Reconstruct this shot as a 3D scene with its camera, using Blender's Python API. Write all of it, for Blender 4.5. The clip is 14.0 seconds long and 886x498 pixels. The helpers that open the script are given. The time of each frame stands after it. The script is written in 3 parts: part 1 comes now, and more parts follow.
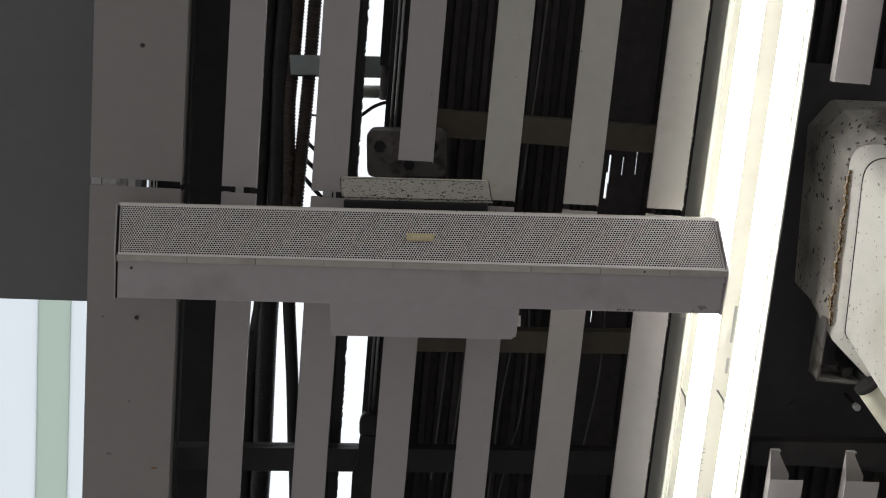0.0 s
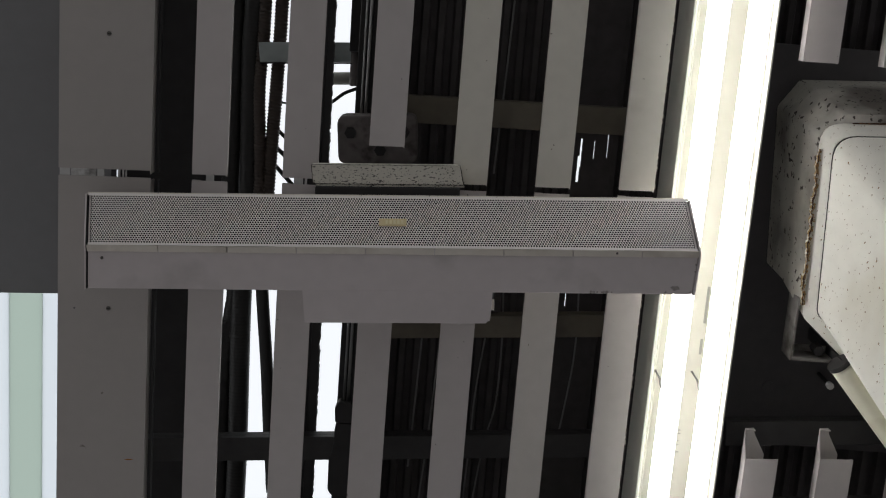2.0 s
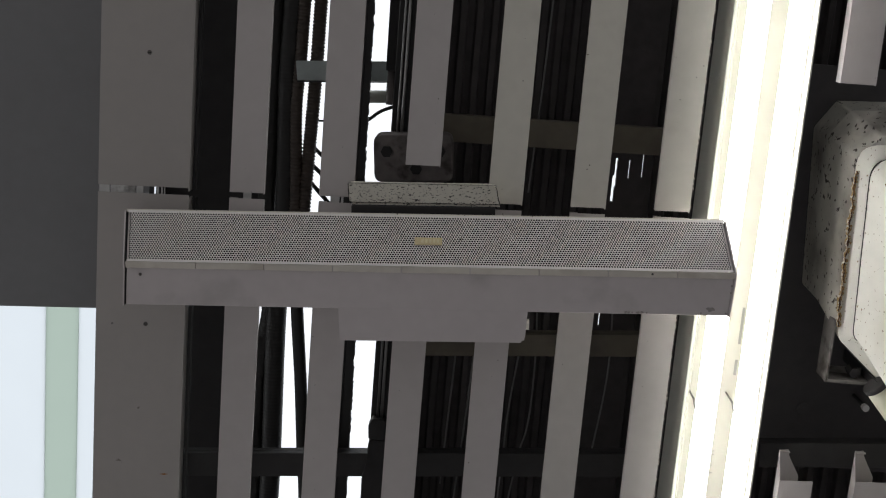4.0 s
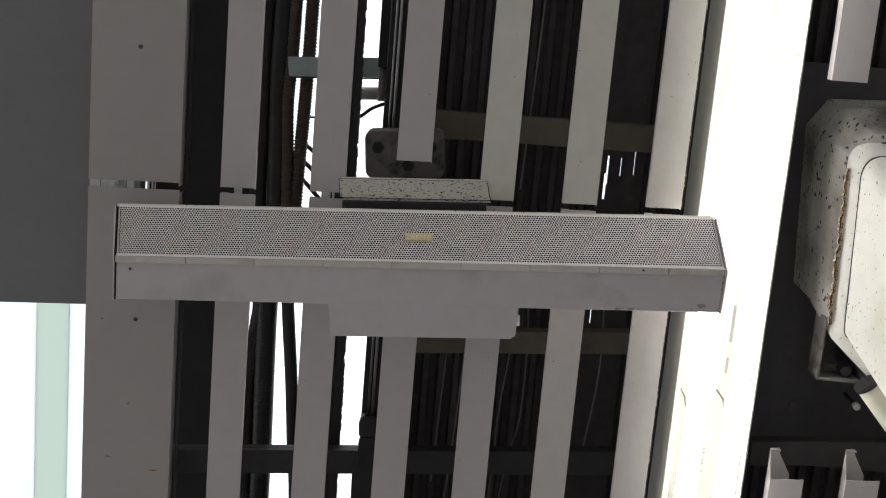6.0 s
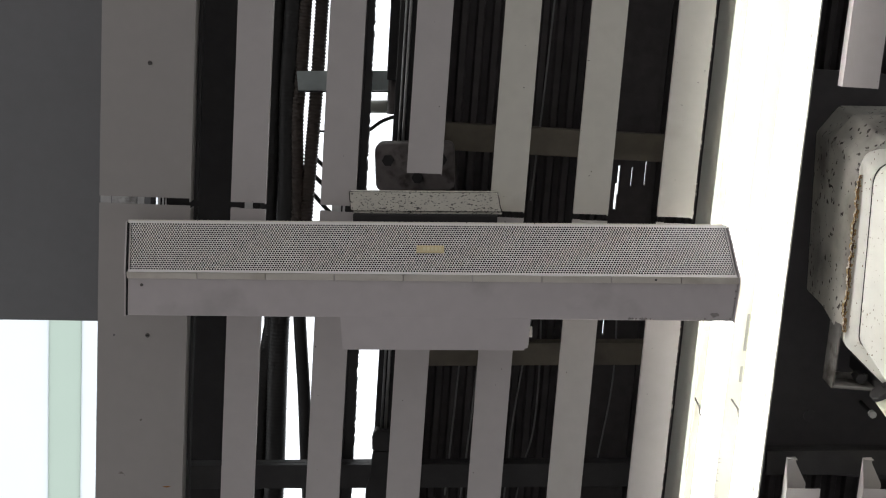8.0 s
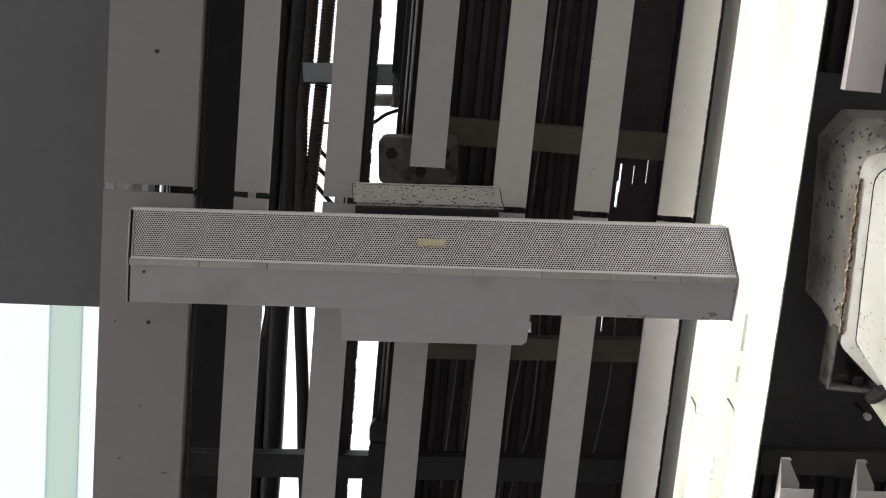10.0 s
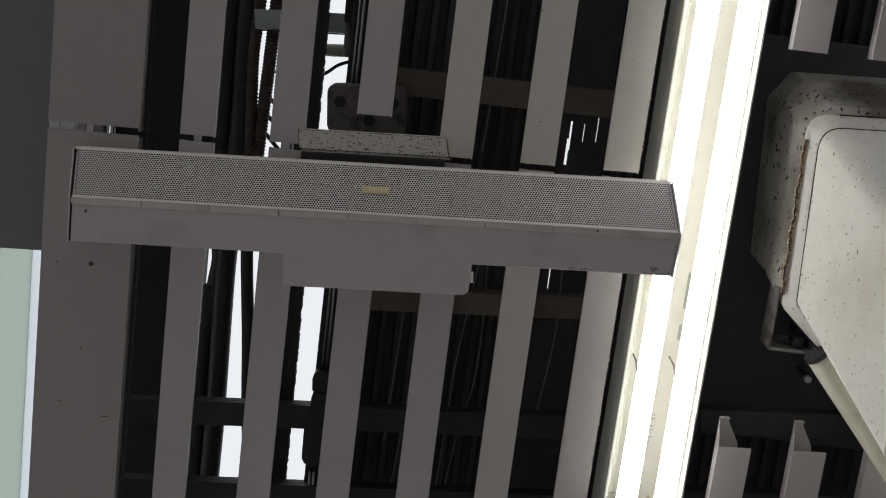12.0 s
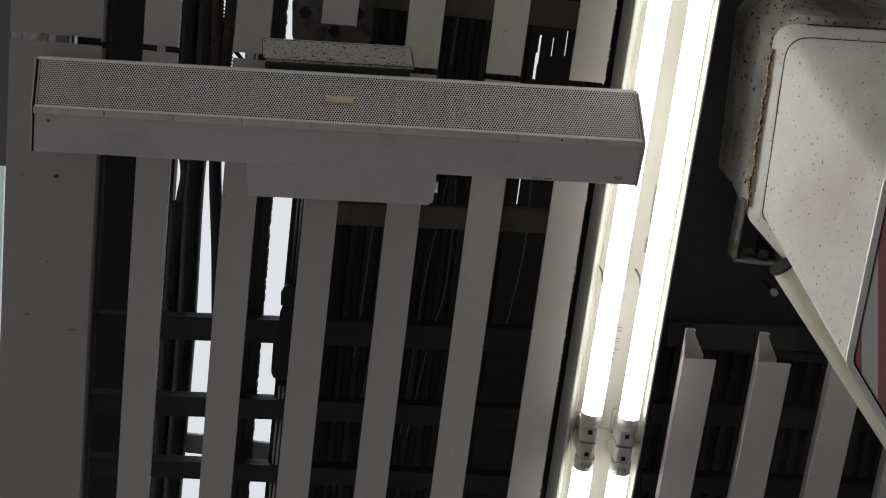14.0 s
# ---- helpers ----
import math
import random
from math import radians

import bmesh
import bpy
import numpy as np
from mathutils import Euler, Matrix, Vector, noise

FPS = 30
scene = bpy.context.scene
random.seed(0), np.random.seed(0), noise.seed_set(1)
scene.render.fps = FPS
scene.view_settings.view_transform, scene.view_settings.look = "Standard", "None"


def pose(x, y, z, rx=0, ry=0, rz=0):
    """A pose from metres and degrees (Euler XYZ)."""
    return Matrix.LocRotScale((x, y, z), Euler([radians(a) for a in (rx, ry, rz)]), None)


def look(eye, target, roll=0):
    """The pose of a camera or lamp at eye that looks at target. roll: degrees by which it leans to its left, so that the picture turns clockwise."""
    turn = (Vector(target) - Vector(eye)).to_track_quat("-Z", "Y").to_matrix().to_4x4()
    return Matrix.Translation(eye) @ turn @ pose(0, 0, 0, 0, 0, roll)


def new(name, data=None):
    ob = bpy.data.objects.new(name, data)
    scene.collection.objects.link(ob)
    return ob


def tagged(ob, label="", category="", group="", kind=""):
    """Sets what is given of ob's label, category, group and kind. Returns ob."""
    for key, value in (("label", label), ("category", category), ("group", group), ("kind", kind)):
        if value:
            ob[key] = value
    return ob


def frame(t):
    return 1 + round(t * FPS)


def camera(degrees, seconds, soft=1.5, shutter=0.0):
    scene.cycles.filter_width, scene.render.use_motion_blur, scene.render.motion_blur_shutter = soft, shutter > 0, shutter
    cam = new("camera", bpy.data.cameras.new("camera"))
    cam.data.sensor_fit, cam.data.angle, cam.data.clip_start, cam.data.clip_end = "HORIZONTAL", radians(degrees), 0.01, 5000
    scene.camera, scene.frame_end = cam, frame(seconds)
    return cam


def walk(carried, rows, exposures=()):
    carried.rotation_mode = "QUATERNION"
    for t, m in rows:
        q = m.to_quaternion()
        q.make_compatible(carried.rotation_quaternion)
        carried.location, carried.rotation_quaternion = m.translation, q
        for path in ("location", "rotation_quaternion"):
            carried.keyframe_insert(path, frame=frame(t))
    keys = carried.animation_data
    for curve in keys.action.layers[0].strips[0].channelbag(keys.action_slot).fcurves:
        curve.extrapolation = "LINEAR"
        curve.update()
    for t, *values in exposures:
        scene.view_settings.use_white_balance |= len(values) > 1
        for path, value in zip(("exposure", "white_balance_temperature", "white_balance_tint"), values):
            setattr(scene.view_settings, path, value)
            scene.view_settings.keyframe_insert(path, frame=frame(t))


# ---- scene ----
cam = camera(40.0, 14.0, soft=1.1)
PATH = [
    (0, (0.351, -0.389, 1.115), (0.338, 0.047, 3.067), 6.9),
    (0.5, (0.337, -0.391, 1.11), (0.318, 0.035, 3.064), 7.4),
    (1, (0.363, -0.396, 1.116), (0.377, 0.045, 3.066), 3.1),
    (1.5, (0.365, -0.381, 1.117), (0.39, 0.065, 3.067), 1.5),
    (2, (0.357, -0.374, 1.116), (0.385, 0.069, 3.066), 0.8),
    (2.5, (0.352, -0.383, 1.117), (0.368, 0.058, 3.067), 2.1),
    (3, (0.342, -0.39, 1.114), (0.338, 0.047, 3.065), 4.9),
    (5.5, (0.344, -0.378, 1.11), (0.322, 0.042, 3.065), 7.9),
    (6, (0.352, -0.37, 1.111), (0.34, 0.048, 3.067), 6.6),
    (6.5, (0.36, -0.356, 1.112), (0.353, 0.059, 3.069), 5.8),
    (7, (0.361, -0.36, 1.115), (0.349, 0.044, 3.074), 6.2),
    (7.5, (0.351, -0.366, 1.115), (0.325, 0.03, 3.075), 7.9),
    (10, (0.35, -0.366, 1.103), (0.319, 0.039, 3.061), 9.8),
    (10.5, (0.372, -0.343, 1.094), (0.36, 0.044, 3.057), 8.7),
    (11, (0.392, -0.317, 1.095), (0.394, 0.05, 3.061), 7.1),
    (11.2, (0.389, -0.309, 1.093), (0.406, 0.075, 3.056), 5.0),
    (11.3, (0.416, -0.314, 1.093), (0.416, 0.191, 3.029), 6.9),
    (11.5, (0.412, -0.308, 1.096), (0.417, 0.116, 3.05), 6.7),
    (12, (0.413, -0.311, 1.093), (0.423, 0.114, 3.048), 5.8),
    (12.5, (0.427, -0.305, 1.097), (0.433, 0.137, 3.047), 5.9),
    (13, (0.437, -0.294, 1.097), (0.454, 0.133, 3.051), 4.3),
    (13.5, (0.465, -0.251, 1.084), (0.487, 0.186, 3.035), 3.8),
    (14, (0.47, -0.254, 1.079), (0.501, 0.252, 3.014), 3.6),
]
walk(cam, [(t, look(eye, aim, roll)) for t, eye, aim, roll in PATH],
     [(0, -0.44), (0.5, -0.34), (1, -0.34), (1.5, -0.45), (2, -0.53), (3.2, -0.53), (5.5, 0.03), (7.7, 0.0), (10, -0.01), (10.5, -0.05), (11, -0.25), (11.6, -0.57), (12.5, -0.76), (13, -0.83), (14, -0.88)])

H = 3.22            # underside of the slatted ceiling
SKEW = -0.0584      # cross members run a little askew to the slats


# ---- world, sun, exposure ----
world = bpy.data.worlds.new("overcast")
scene.world = world
world.use_nodes = True
wt = world.node_tree
wt.nodes.clear()
w_out = wt.nodes.new("ShaderNodeOutputWorld")
w_bg = wt.nodes.new("ShaderNodeBackground")
w_sky = wt.nodes.new("ShaderNodeTexSky")
w_sky.sky_type = "NISHITA"
w_sky.sun_disc = False
w_sky.sun_elevation = radians(55)
w_sky.sun_rotation = radians(250)
w_sky.dust_density = 4.0
w_mix = wt.nodes.new("ShaderNodeMixRGB")
w_mix.inputs[0].default_value = 0.93
w_mix.inputs[2].default_value = (8.9, 9.2, 9.5, 1)
wt.links.new(w_sky.outputs[0], w_mix.inputs[1])
wt.links.new(w_mix.outputs[0], w_bg.inputs[0])
w_bg.inputs[1].default_value = 0.16
wt.links.new(w_bg.outputs[0], w_out.inputs[0])

sun_data = bpy.data.lights.new("sun", "SUN")
sun_data.energy, sun_data.angle, sun_data.color = 0.6, radians(25), (1.0, 0.96, 0.9)
sun = new("sun", sun_data)
sun.matrix_world = look((-6, -2, 10), (0, 0, 0))


# ---- materials ----
def material(name, color, rough=0.5, metal=0.0, spots=None, spot_scale=120.0, spot_cut=0.62, vary=0.10, grain=40.0, bump=0.15,
             stain=None, stain_scale=6.0, stain_cut=0.58, per_object=0.0, stretch=1.0):
    """Painted or bare surface: two scales of tone, optional specks and soft stains, fine relief."""
    m = bpy.data.materials.new(name)
    m.use_nodes = True
    nt = m.node_tree
    b = nt.nodes["Principled BSDF"]
    b.inputs["Roughness"].default_value = rough
    b.inputs["Metallic"].default_value = metal
    obj_co = nt.nodes.new("ShaderNodeTexCoord")
    who = nt.nodes.new("ShaderNodeObjectInfo")
    away = nt.nodes.new("ShaderNodeMath")
    away.operation = "MULTIPLY"
    away.inputs[1].default_value = 23.0
    nt.links.new(who.outputs["Random"], away.inputs[0])
    co = nt.nodes.new("ShaderNodeVectorMath")
    co.operation = "ADD"
    nt.links.new(obj_co.outputs["Object"], co.inputs[0])
    nt.links.new(away.outputs[0], co.inputs[1])
    n1 = nt.nodes.new("ShaderNodeTexNoise")
    n1.inputs["Scale"].default_value, n1.inputs["Detail"].default_value = grain, 6
    n2 = nt.nodes.new("ShaderNodeTexNoise")
    n2.inputs["Scale"].default_value, n2.inputs["Detail"].default_value = 3.0, 4
    for n in (n1, n2):
        nt.links.new(co.outputs[0], n.inputs["Vector"])
    mr = nt.nodes.new("ShaderNodeMath")
    mr.operation = "ADD"
    nt.links.new(n1.outputs["Fac"], mr.inputs[0])
    nt.links.new(n2.outputs["Fac"], mr.inputs[1])
    ramp = nt.nodes.new("ShaderNodeMapRange")
    ramp.inputs["From Min"].default_value, ramp.inputs["From Max"].default_value = 0.6, 1.4
    ramp.inputs["To Min"].default_value, ramp.inputs["To Max"].default_value = 1 - vary, 1 + vary
    nt.links.new(mr.outputs[0], ramp.inputs["Value"])
    tone = nt.nodes.new("ShaderNodeVectorMath")
    tone.operation = "SCALE"
    tone.inputs[0].default_value = color[:3]
    nt.links.new(ramp.outputs[0], tone.inputs["Scale"])
    last = tone.outputs[0]
    if per_object:
        info = nt.nodes.new("ShaderNodeObjectInfo")
        pr = nt.nodes.new("ShaderNodeMapRange")
        pr.inputs["To Min"].default_value, pr.inputs["To Max"].default_value = 1 - per_object, 1 + per_object
        nt.links.new(info.outputs["Random"], pr.inputs["Value"])
        t2 = nt.nodes.new("ShaderNodeVectorMath")
        t2.operation = "SCALE"
        nt.links.new(last, t2.inputs[0])
        nt.links.new(pr.outputs[0], t2.inputs["Scale"])
        last = t2.outputs[0]

    def layer(last, col, scale, cut, soft, detail):
        nz = nt.nodes.new("ShaderNodeTexNoise")
        nz.inputs["Scale"].default_value, nz.inputs["Detail"].default_value = scale, detail
        mp = nt.nodes.new("ShaderNodeMapping")
        mp.inputs["Scale"].default_value = (1.0, stretch, 1.0)
        nt.links.new(co.outputs[0], mp.inputs["Vector"])
        nt.links.new(mp.outputs[0], nz.inputs["Vector"])
        st = nt.nodes.new("ShaderNodeMapRange")
        st.inputs["From Min"].default_value, st.inputs["From Max"].default_value = cut, cut + soft
        nt.links.new(nz.outputs["Fac"], st.inputs["Value"])
        mx = nt.nodes.new("ShaderNodeMixRGB")
        nt.links.new(st.outputs[0], mx.inputs[0])
        nt.links.new(last, mx.inputs[1])
        mx.inputs[2].default_value = (*col, 1)
        return mx.outputs[0]

    if stain:
        last = layer(last, stain, stain_scale, stain_cut, 0.14, 5)
    if spots:
        last = layer(last, spots, spot_scale, spot_cut, 0.03, 3)
    nt.links.new(last, b.inputs["Base Color"])
    if bump:
        bp = nt.nodes.new("ShaderNodeBump")
        bp.inputs["Strength"].default_value, bp.inputs["Distance"].default_value = bump, 0.002
        nt.links.new(n1.outputs["Fac"], bp.inputs["Height"])
        nt.links.new(bp.outputs[0], b.inputs["Normal"])
    return m


def glowing(name, color, strength):
    m = bpy.data.materials.new(name)
    m.use_nodes = True
    b = m.node_tree.nodes["Principled BSDF"]
    b.inputs["Base Color"].default_value = (0.9, 0.9, 0.9, 1)
    b.inputs["Emission Color"].default_value = (*color, 1)
    b.inputs["Emission Strength"].default_value = strength
    return m


def translucent(name, color):
    m = bpy.data.materials.new(name)
    m.use_nodes = True
    nt = m.node_tree
    out = nt.nodes["Material Output"]
    tr = nt.nodes.new("ShaderNodeBsdfTranslucent")
    nz = nt.nodes.new("ShaderNodeTexNoise")
    nz.inputs["Scale"].default_value = 5.0
    co = nt.nodes.new("ShaderNodeTexCoord")
    nt.links.new(co.outputs["Object"], nz.inputs["Vector"])
    mx = nt.nodes.new("ShaderNodeMixRGB")
    mx.inputs[1].default_value = (*[c * 0.96 for c in color], 1)
    mx.inputs[2].default_value = (*color, 1)
    nt.links.new(nz.outputs["Fac"], mx.inputs[0])
    nt.links.new(mx.outputs[0], tr.inputs["Color"])
    nt.links.new(tr.outputs[0], out.inputs["Surface"])
    return m


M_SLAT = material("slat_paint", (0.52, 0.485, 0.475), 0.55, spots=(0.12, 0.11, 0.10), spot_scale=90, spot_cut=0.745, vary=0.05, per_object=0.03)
M_PANEL = material("panel_paint", (0.40, 0.375, 0.355), 0.5, vary=0.04, spots=(0.2, 0.18, 0.16), spot_scale=40, spot_cut=0.76)
M_SPEAKER = material("speaker_paint", (0.59, 0.542, 0.542), 0.5, vary=0.05, bump=0.08, stain=(0.49, 0.455, 0.45), stain_scale=9, stain_cut=0.56)
# paler than the body: extra light on the slanted front is painted in
M_GRILLE = material("grille_paint_lit", (0.82, 0.785, 0.77), 0.5, vary=0.05, bump=0.08)
# two lighter slat paints: grazing light near the tubes is put into the colour
M_SLAT3 = material("slat_pale_lit", (0.58, 0.55, 0.515), 0.55, spots=(0.13, 0.11, 0.10), spot_scale=100, spot_cut=0.74, vary=0.06)
M_SLAT2 = material("slat_cream_lit", (0.66, 0.635, 0.565), 0.5, spots=(0.14, 0.12, 0.10), spot_scale=100, spot_cut=0.735, vary=0.06, stain=(0.58, 0.55, 0.48), stain_scale=8)
M_TRIM2 = material("speaker_lower_trim", (0.66, 0.615, 0.55), 0.45, vary=0.08, stain=(0.55, 0.50, 0.44), stain_scale=14)
M_TRIM = material("speaker_trim", (0.84, 0.80, 0.73), 0.45, vary=0.05)
M_DARK = material("dark_steel", (0.024, 0.022, 0.0225), 0.7, vary=0.3, bump=0.4)
M_DECK = material("roof_deck", (0.060, 0.053, 0.054), 0.7, vary=0.35, stain=(0.05, 0.045, 0.043))
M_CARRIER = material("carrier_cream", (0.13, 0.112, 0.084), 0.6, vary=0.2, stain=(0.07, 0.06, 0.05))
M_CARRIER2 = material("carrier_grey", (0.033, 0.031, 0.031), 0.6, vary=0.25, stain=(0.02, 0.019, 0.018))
M_SOFFIT = material("soffit_grey", (0.215, 0.214, 0.222), 0.6, vary=0.05)
# base lightened to stand in for the tubes' glow haze over the panel
M_COVER = material("cover_dark_hazed", (0.085, 0.079, 0.083), 0.6, vary=0.15)
M_CABLE = material("cable_black", (0.02, 0.019, 0.018), 0.5, vary=0.2)
M_STRAP = material("galvanised", (0.46, 0.51, 0.50), 0.5, metal=0.2, vary=0.2)
M_CONDUIT = material("conduit_steel", (0.45, 0.45, 0.44), 0.3, metal=0.9)
M_SPECK = material("speckled_cream", (0.68, 0.65, 0.57), 0.5, spots=(0.04, 0.035, 0.03), spot_scale=250, spot_cut=0.60, vary=0.10, stretch=1.6)
M_BADGE = material("badge_gold", (0.70, 0.59, 0.35), 0.45, metal=0.0, vary=0.1)
M_BADGE2 = material("badge_relief", (0.78, 0.70, 0.47), 0.4, vary=0.1)
M_FIX = material("fixture_cream", (0.62, 0.61, 0.55), 0.4, vary=0.04)
M_CAP = material("tube_cap", (0.60, 0.58, 0.52), 0.4, vary=0.08, stain=(0.42, 0.38, 0.31), stain_scale=30, stain_cut=0.56)
M_TUBE = glowing("tube_light", (1.0, 0.995, 0.96), 13.0)
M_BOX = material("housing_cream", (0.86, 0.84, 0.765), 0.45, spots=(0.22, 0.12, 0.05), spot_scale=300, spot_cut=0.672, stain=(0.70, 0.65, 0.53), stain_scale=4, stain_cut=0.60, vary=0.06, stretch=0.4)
# chips and grime are its own; darker base and stain paint in the tray's shade
M_BOXSIDE = material("housing_side_shaded", (0.54, 0.52, 0.47), 0.5, spots=(0.05, 0.04, 0.035), spot_scale=120, spot_cut=0.622, vary=0.10, stretch=0.6, stain=(0.20, 0.18, 0.16), stain_scale=6, stain_cut=0.47)
M_RUST = material("rust", (0.060, 0.030, 0.016), 0.9, vary=0.4, grain=200, bump=0.6, spots=(0.26, 0.12, 0.035), spot_scale=140, spot_cut=0.60)
# red sheeting, its colour paled to include the glare
M_RED = material("red_reflective_glare", (0.54, 0.24, 0.24), 0.22, vary=0.12, bump=0.7, grain=130)
M_WHITE = material("white_reflective", (0.88, 0.87, 0.85), 0.22, vary=0.06, bump=0.7, grain=130)
M_SCREW = material("screw_steel", (0.14, 0.13, 0.125), 0.4, metal=0.8)
M_FLOOR = material("platform_concrete", (0.212, 0.202, 0.198), 0.85, vary=0.2, grain=15)
M_SHEET = translucent("sheet_white", (0.82, 0.845, 0.865))
M_GREEN = translucent("sheet_green", (0.62, 0.68, 0.635))
M_HOLE = material("grille_backing", (0.012, 0.012, 0.012), 0.9)
M_STAIN = material("rust_wash", (0.34, 0.22, 0.09), 0.8, vary=0.3, grain=180, spots=(0.68, 0.66, 0.58), spot_scale=160, spot_cut=0.52)
M_WALL = material("wall_paint", (0.45, 0.44, 0.43), 0.8, vary=0.06, grain=8)
M_MOUNT = material("mount_cast", (0.17, 0.15, 0.145), 0.8, vary=0.4, stain=(0.07, 0.06, 0.055), stain_cut=0.52, stain_scale=30, bump=0.5)
M_JOINT = material("joint_steel", (0.55, 0.55, 0.54), 0.3, metal=0.25, vary=0.3, stain=(0.14, 0.13, 0.12), stain_scale=30, stain_cut=0.60)
M_FLEX = material("sleeve_brown", (0.062, 0.046, 0.037), 0.55, vary=0.3)
M_WIRE = material("wire_grey", (0.22, 0.22, 0.22), 0.5)
M_ANGLE = material("angle_grey", (0.19, 0.18, 0.17), 0.7, vary=0.3, stain=(0.07, 0.06, 0.05), stain_scale=25, stain_cut=0.5)
M_PIPE = material("pipe_cream", (0.82, 0.80, 0.64), 0.45, vary=0.06, stain=(0.62, 0.58, 0.42), stain_scale=10)
M_PIPE2 = material("pipe_stub_grey", (0.44, 0.43, 0.38), 0.5, vary=0.1)
M_DIRT = material("dirt_pale", (0.42, 0.38, 0.33), 0.9)
M_DIRT2 = material("dirt_dark", (0.05, 0.043, 0.037), 0.9)
M_SMUDGE = material("smudge_grey", (0.33, 0.30, 0.29), 0.7, vary=0.3, grain=200)
M_RUST2 = material("rust_orange", (0.32, 0.14, 0.03), 0.9)
M_PRINT2 = material("print_pale", (0.30, 0.30, 0.28), 0.6)
M_PRINT = material("print_grey", (0.10, 0.10, 0.11), 0.6)


# ---- mesh helpers ----
def part(name, bm, mat, parent=None, label=""):
    me = bpy.data.meshes.new(name)
    bm.normal_update()
    bm.to_mesh(me)
    bm.free()
    me.materials.append(mat)
    ob = new(name, me)
    ob.parent = parent
    if label:
        ob["label"] = label
    return ob


def empty(name, m=None):
    ob = new(name)
    if m is not None:
        ob.matrix_world = m
    return ob


def prism(poly, axis, a, b, bevel=0.0, bm=None):
    """A polygon drawn across one axis (x: (y, z); y: (x, z); z: (x, y)) and drawn out from a to b."""
    bm = bm or bmesh.new()

    def at(p, s):
        return {"x": (s, p[0], p[1]), "y": (p[0], s, p[1]), "z": (p[0], p[1], s)}[axis]
    lo = [bm.verts.new(at(p, a)) for p in poly]
    hi = [bm.verts.new(at(p, b)) for p in poly]
    n = len(poly)
    fs = [bm.faces.new(lo), bm.faces.new(hi)]
    fs += [bm.faces.new((lo[i], lo[(i + 1) % n], hi[(i + 1) % n], hi[i])) for i in range(n)]
    bmesh.ops.recalc_face_normals(bm, faces=fs)
    if bevel:
        es = list({e for f in fs for e in f.edges})
        bmesh.ops.bevel(bm, geom=es, offset=bevel, segments=2, affect="EDGES", profile=0.5)
    return bm


def box(x0, x1, y0, y1, z0, z1, bevel=0.0, bm=None):
    return prism([(x0, y0), (x1, y0), (x1, y1), (x0, y1)], "z", z0, z1, bevel, bm)


def rounded(poly, r, seg=6):
    """A polygon with its corners rounded; r: one radius or one a corner."""
    out = []
    n = len(poly)
    rs = r if isinstance(r, (list, tuple)) else [r] * n
    for i in range(n):
        p, a, c = Vector(poly[i]), Vector(poly[i - 1]), Vector(poly[(i + 1) % n])
        if rs[i] <= 0:
            out.append(tuple(p))
            continue
        d1, d2 = (a - p).normalized(), (c - p).normalized()
        p0, p1 = p + d1 * rs[i], p + d2 * rs[i]
        for k in range(seg + 1):
            s = k / seg
            out.append(tuple((1 - s) ** 2 * p0 + 2 * s * (1 - s) * p + s * s * p1))
    return out


def pipe(points, radius, sides=12, bm=None, wave=0.0, pitch=0.0):
    """A round bar along points; wave and pitch give it corrugations."""
    bm = bm or bmesh.new()
    pts = [Vector(p) for p in points]
    if pitch:
        fine = []
        for a, b in zip(pts, pts[1:]):
            n = max(1, int((b - a).length / pitch * 4))
            fine += [a.lerp(b, k / n) for k in range(n)]
        pts = fine + [pts[-1]]
    rings = []
    for i, p in enumerate(pts):
        d = (pts[min(i + 1, len(pts) - 1)] - pts[max(i - 1, 0)]).normalized()
        s = d.cross(Vector((0, 0, 1)))
        s = s.normalized() if s.length > 0.01 else Vector((1, 0, 0))
        u = s.cross(d)
        r = radius + (wave * (1, 0, -1, 0)[i % 4] if pitch else 0)
        rings.append([bm.verts.new(p + r * (math.cos(t) * s + math.sin(t) * u)) for t in (2 * math.pi * k / sides for k in range(sides))])
    for a, b in zip(rings, rings[1:]):
        for k in range(sides):
            f = bm.faces.new((a[k], a[(k + 1) % sides], b[(k + 1) % sides], b[k]))
            f.smooth = True
    bm.faces.new(rings[0][::-1])
    bm.faces.new(rings[-1])
    return bm


def curve_points(knots, n=8):
    """Smooth points through the knots."""
    k = [Vector(p) for p in knots]
    k = [k[0] * 2 - k[1]] + k + [k[-1] * 2 - k[-2]]
    out = []
    for i in range(1, len(k) - 2):
        for s in range(n):
            t = s / n
            out.append(0.5 * ((2 * k[i]) + (k[i + 1] - k[i - 1]) * t + (2 * k[i - 1] - 5 * k[i] + 4 * k[i + 1] - k[i + 2]) * t * t
                              + (3 * k[i] - k[i - 1] - 3 * k[i + 1] + k[i + 2]) * t ** 3))
    return out + [k[-2]]


def disc(x, y, z, r, h, sides=16, bm=None):
    return prism([(x + r * math.cos(2 * math.pi * k / sides), y + r * math.sin(2 * math.pi * k / sides)) for k in range(sides)], "z", z, z + h, 0, bm)


# ---- large structure ----
floor = part("floor", box(-60, 60, -60, 60, -0.75, -0.45), M_FLOOR)
tagged(floor, "worn grey concrete platform floor", "floor", kind="structure")

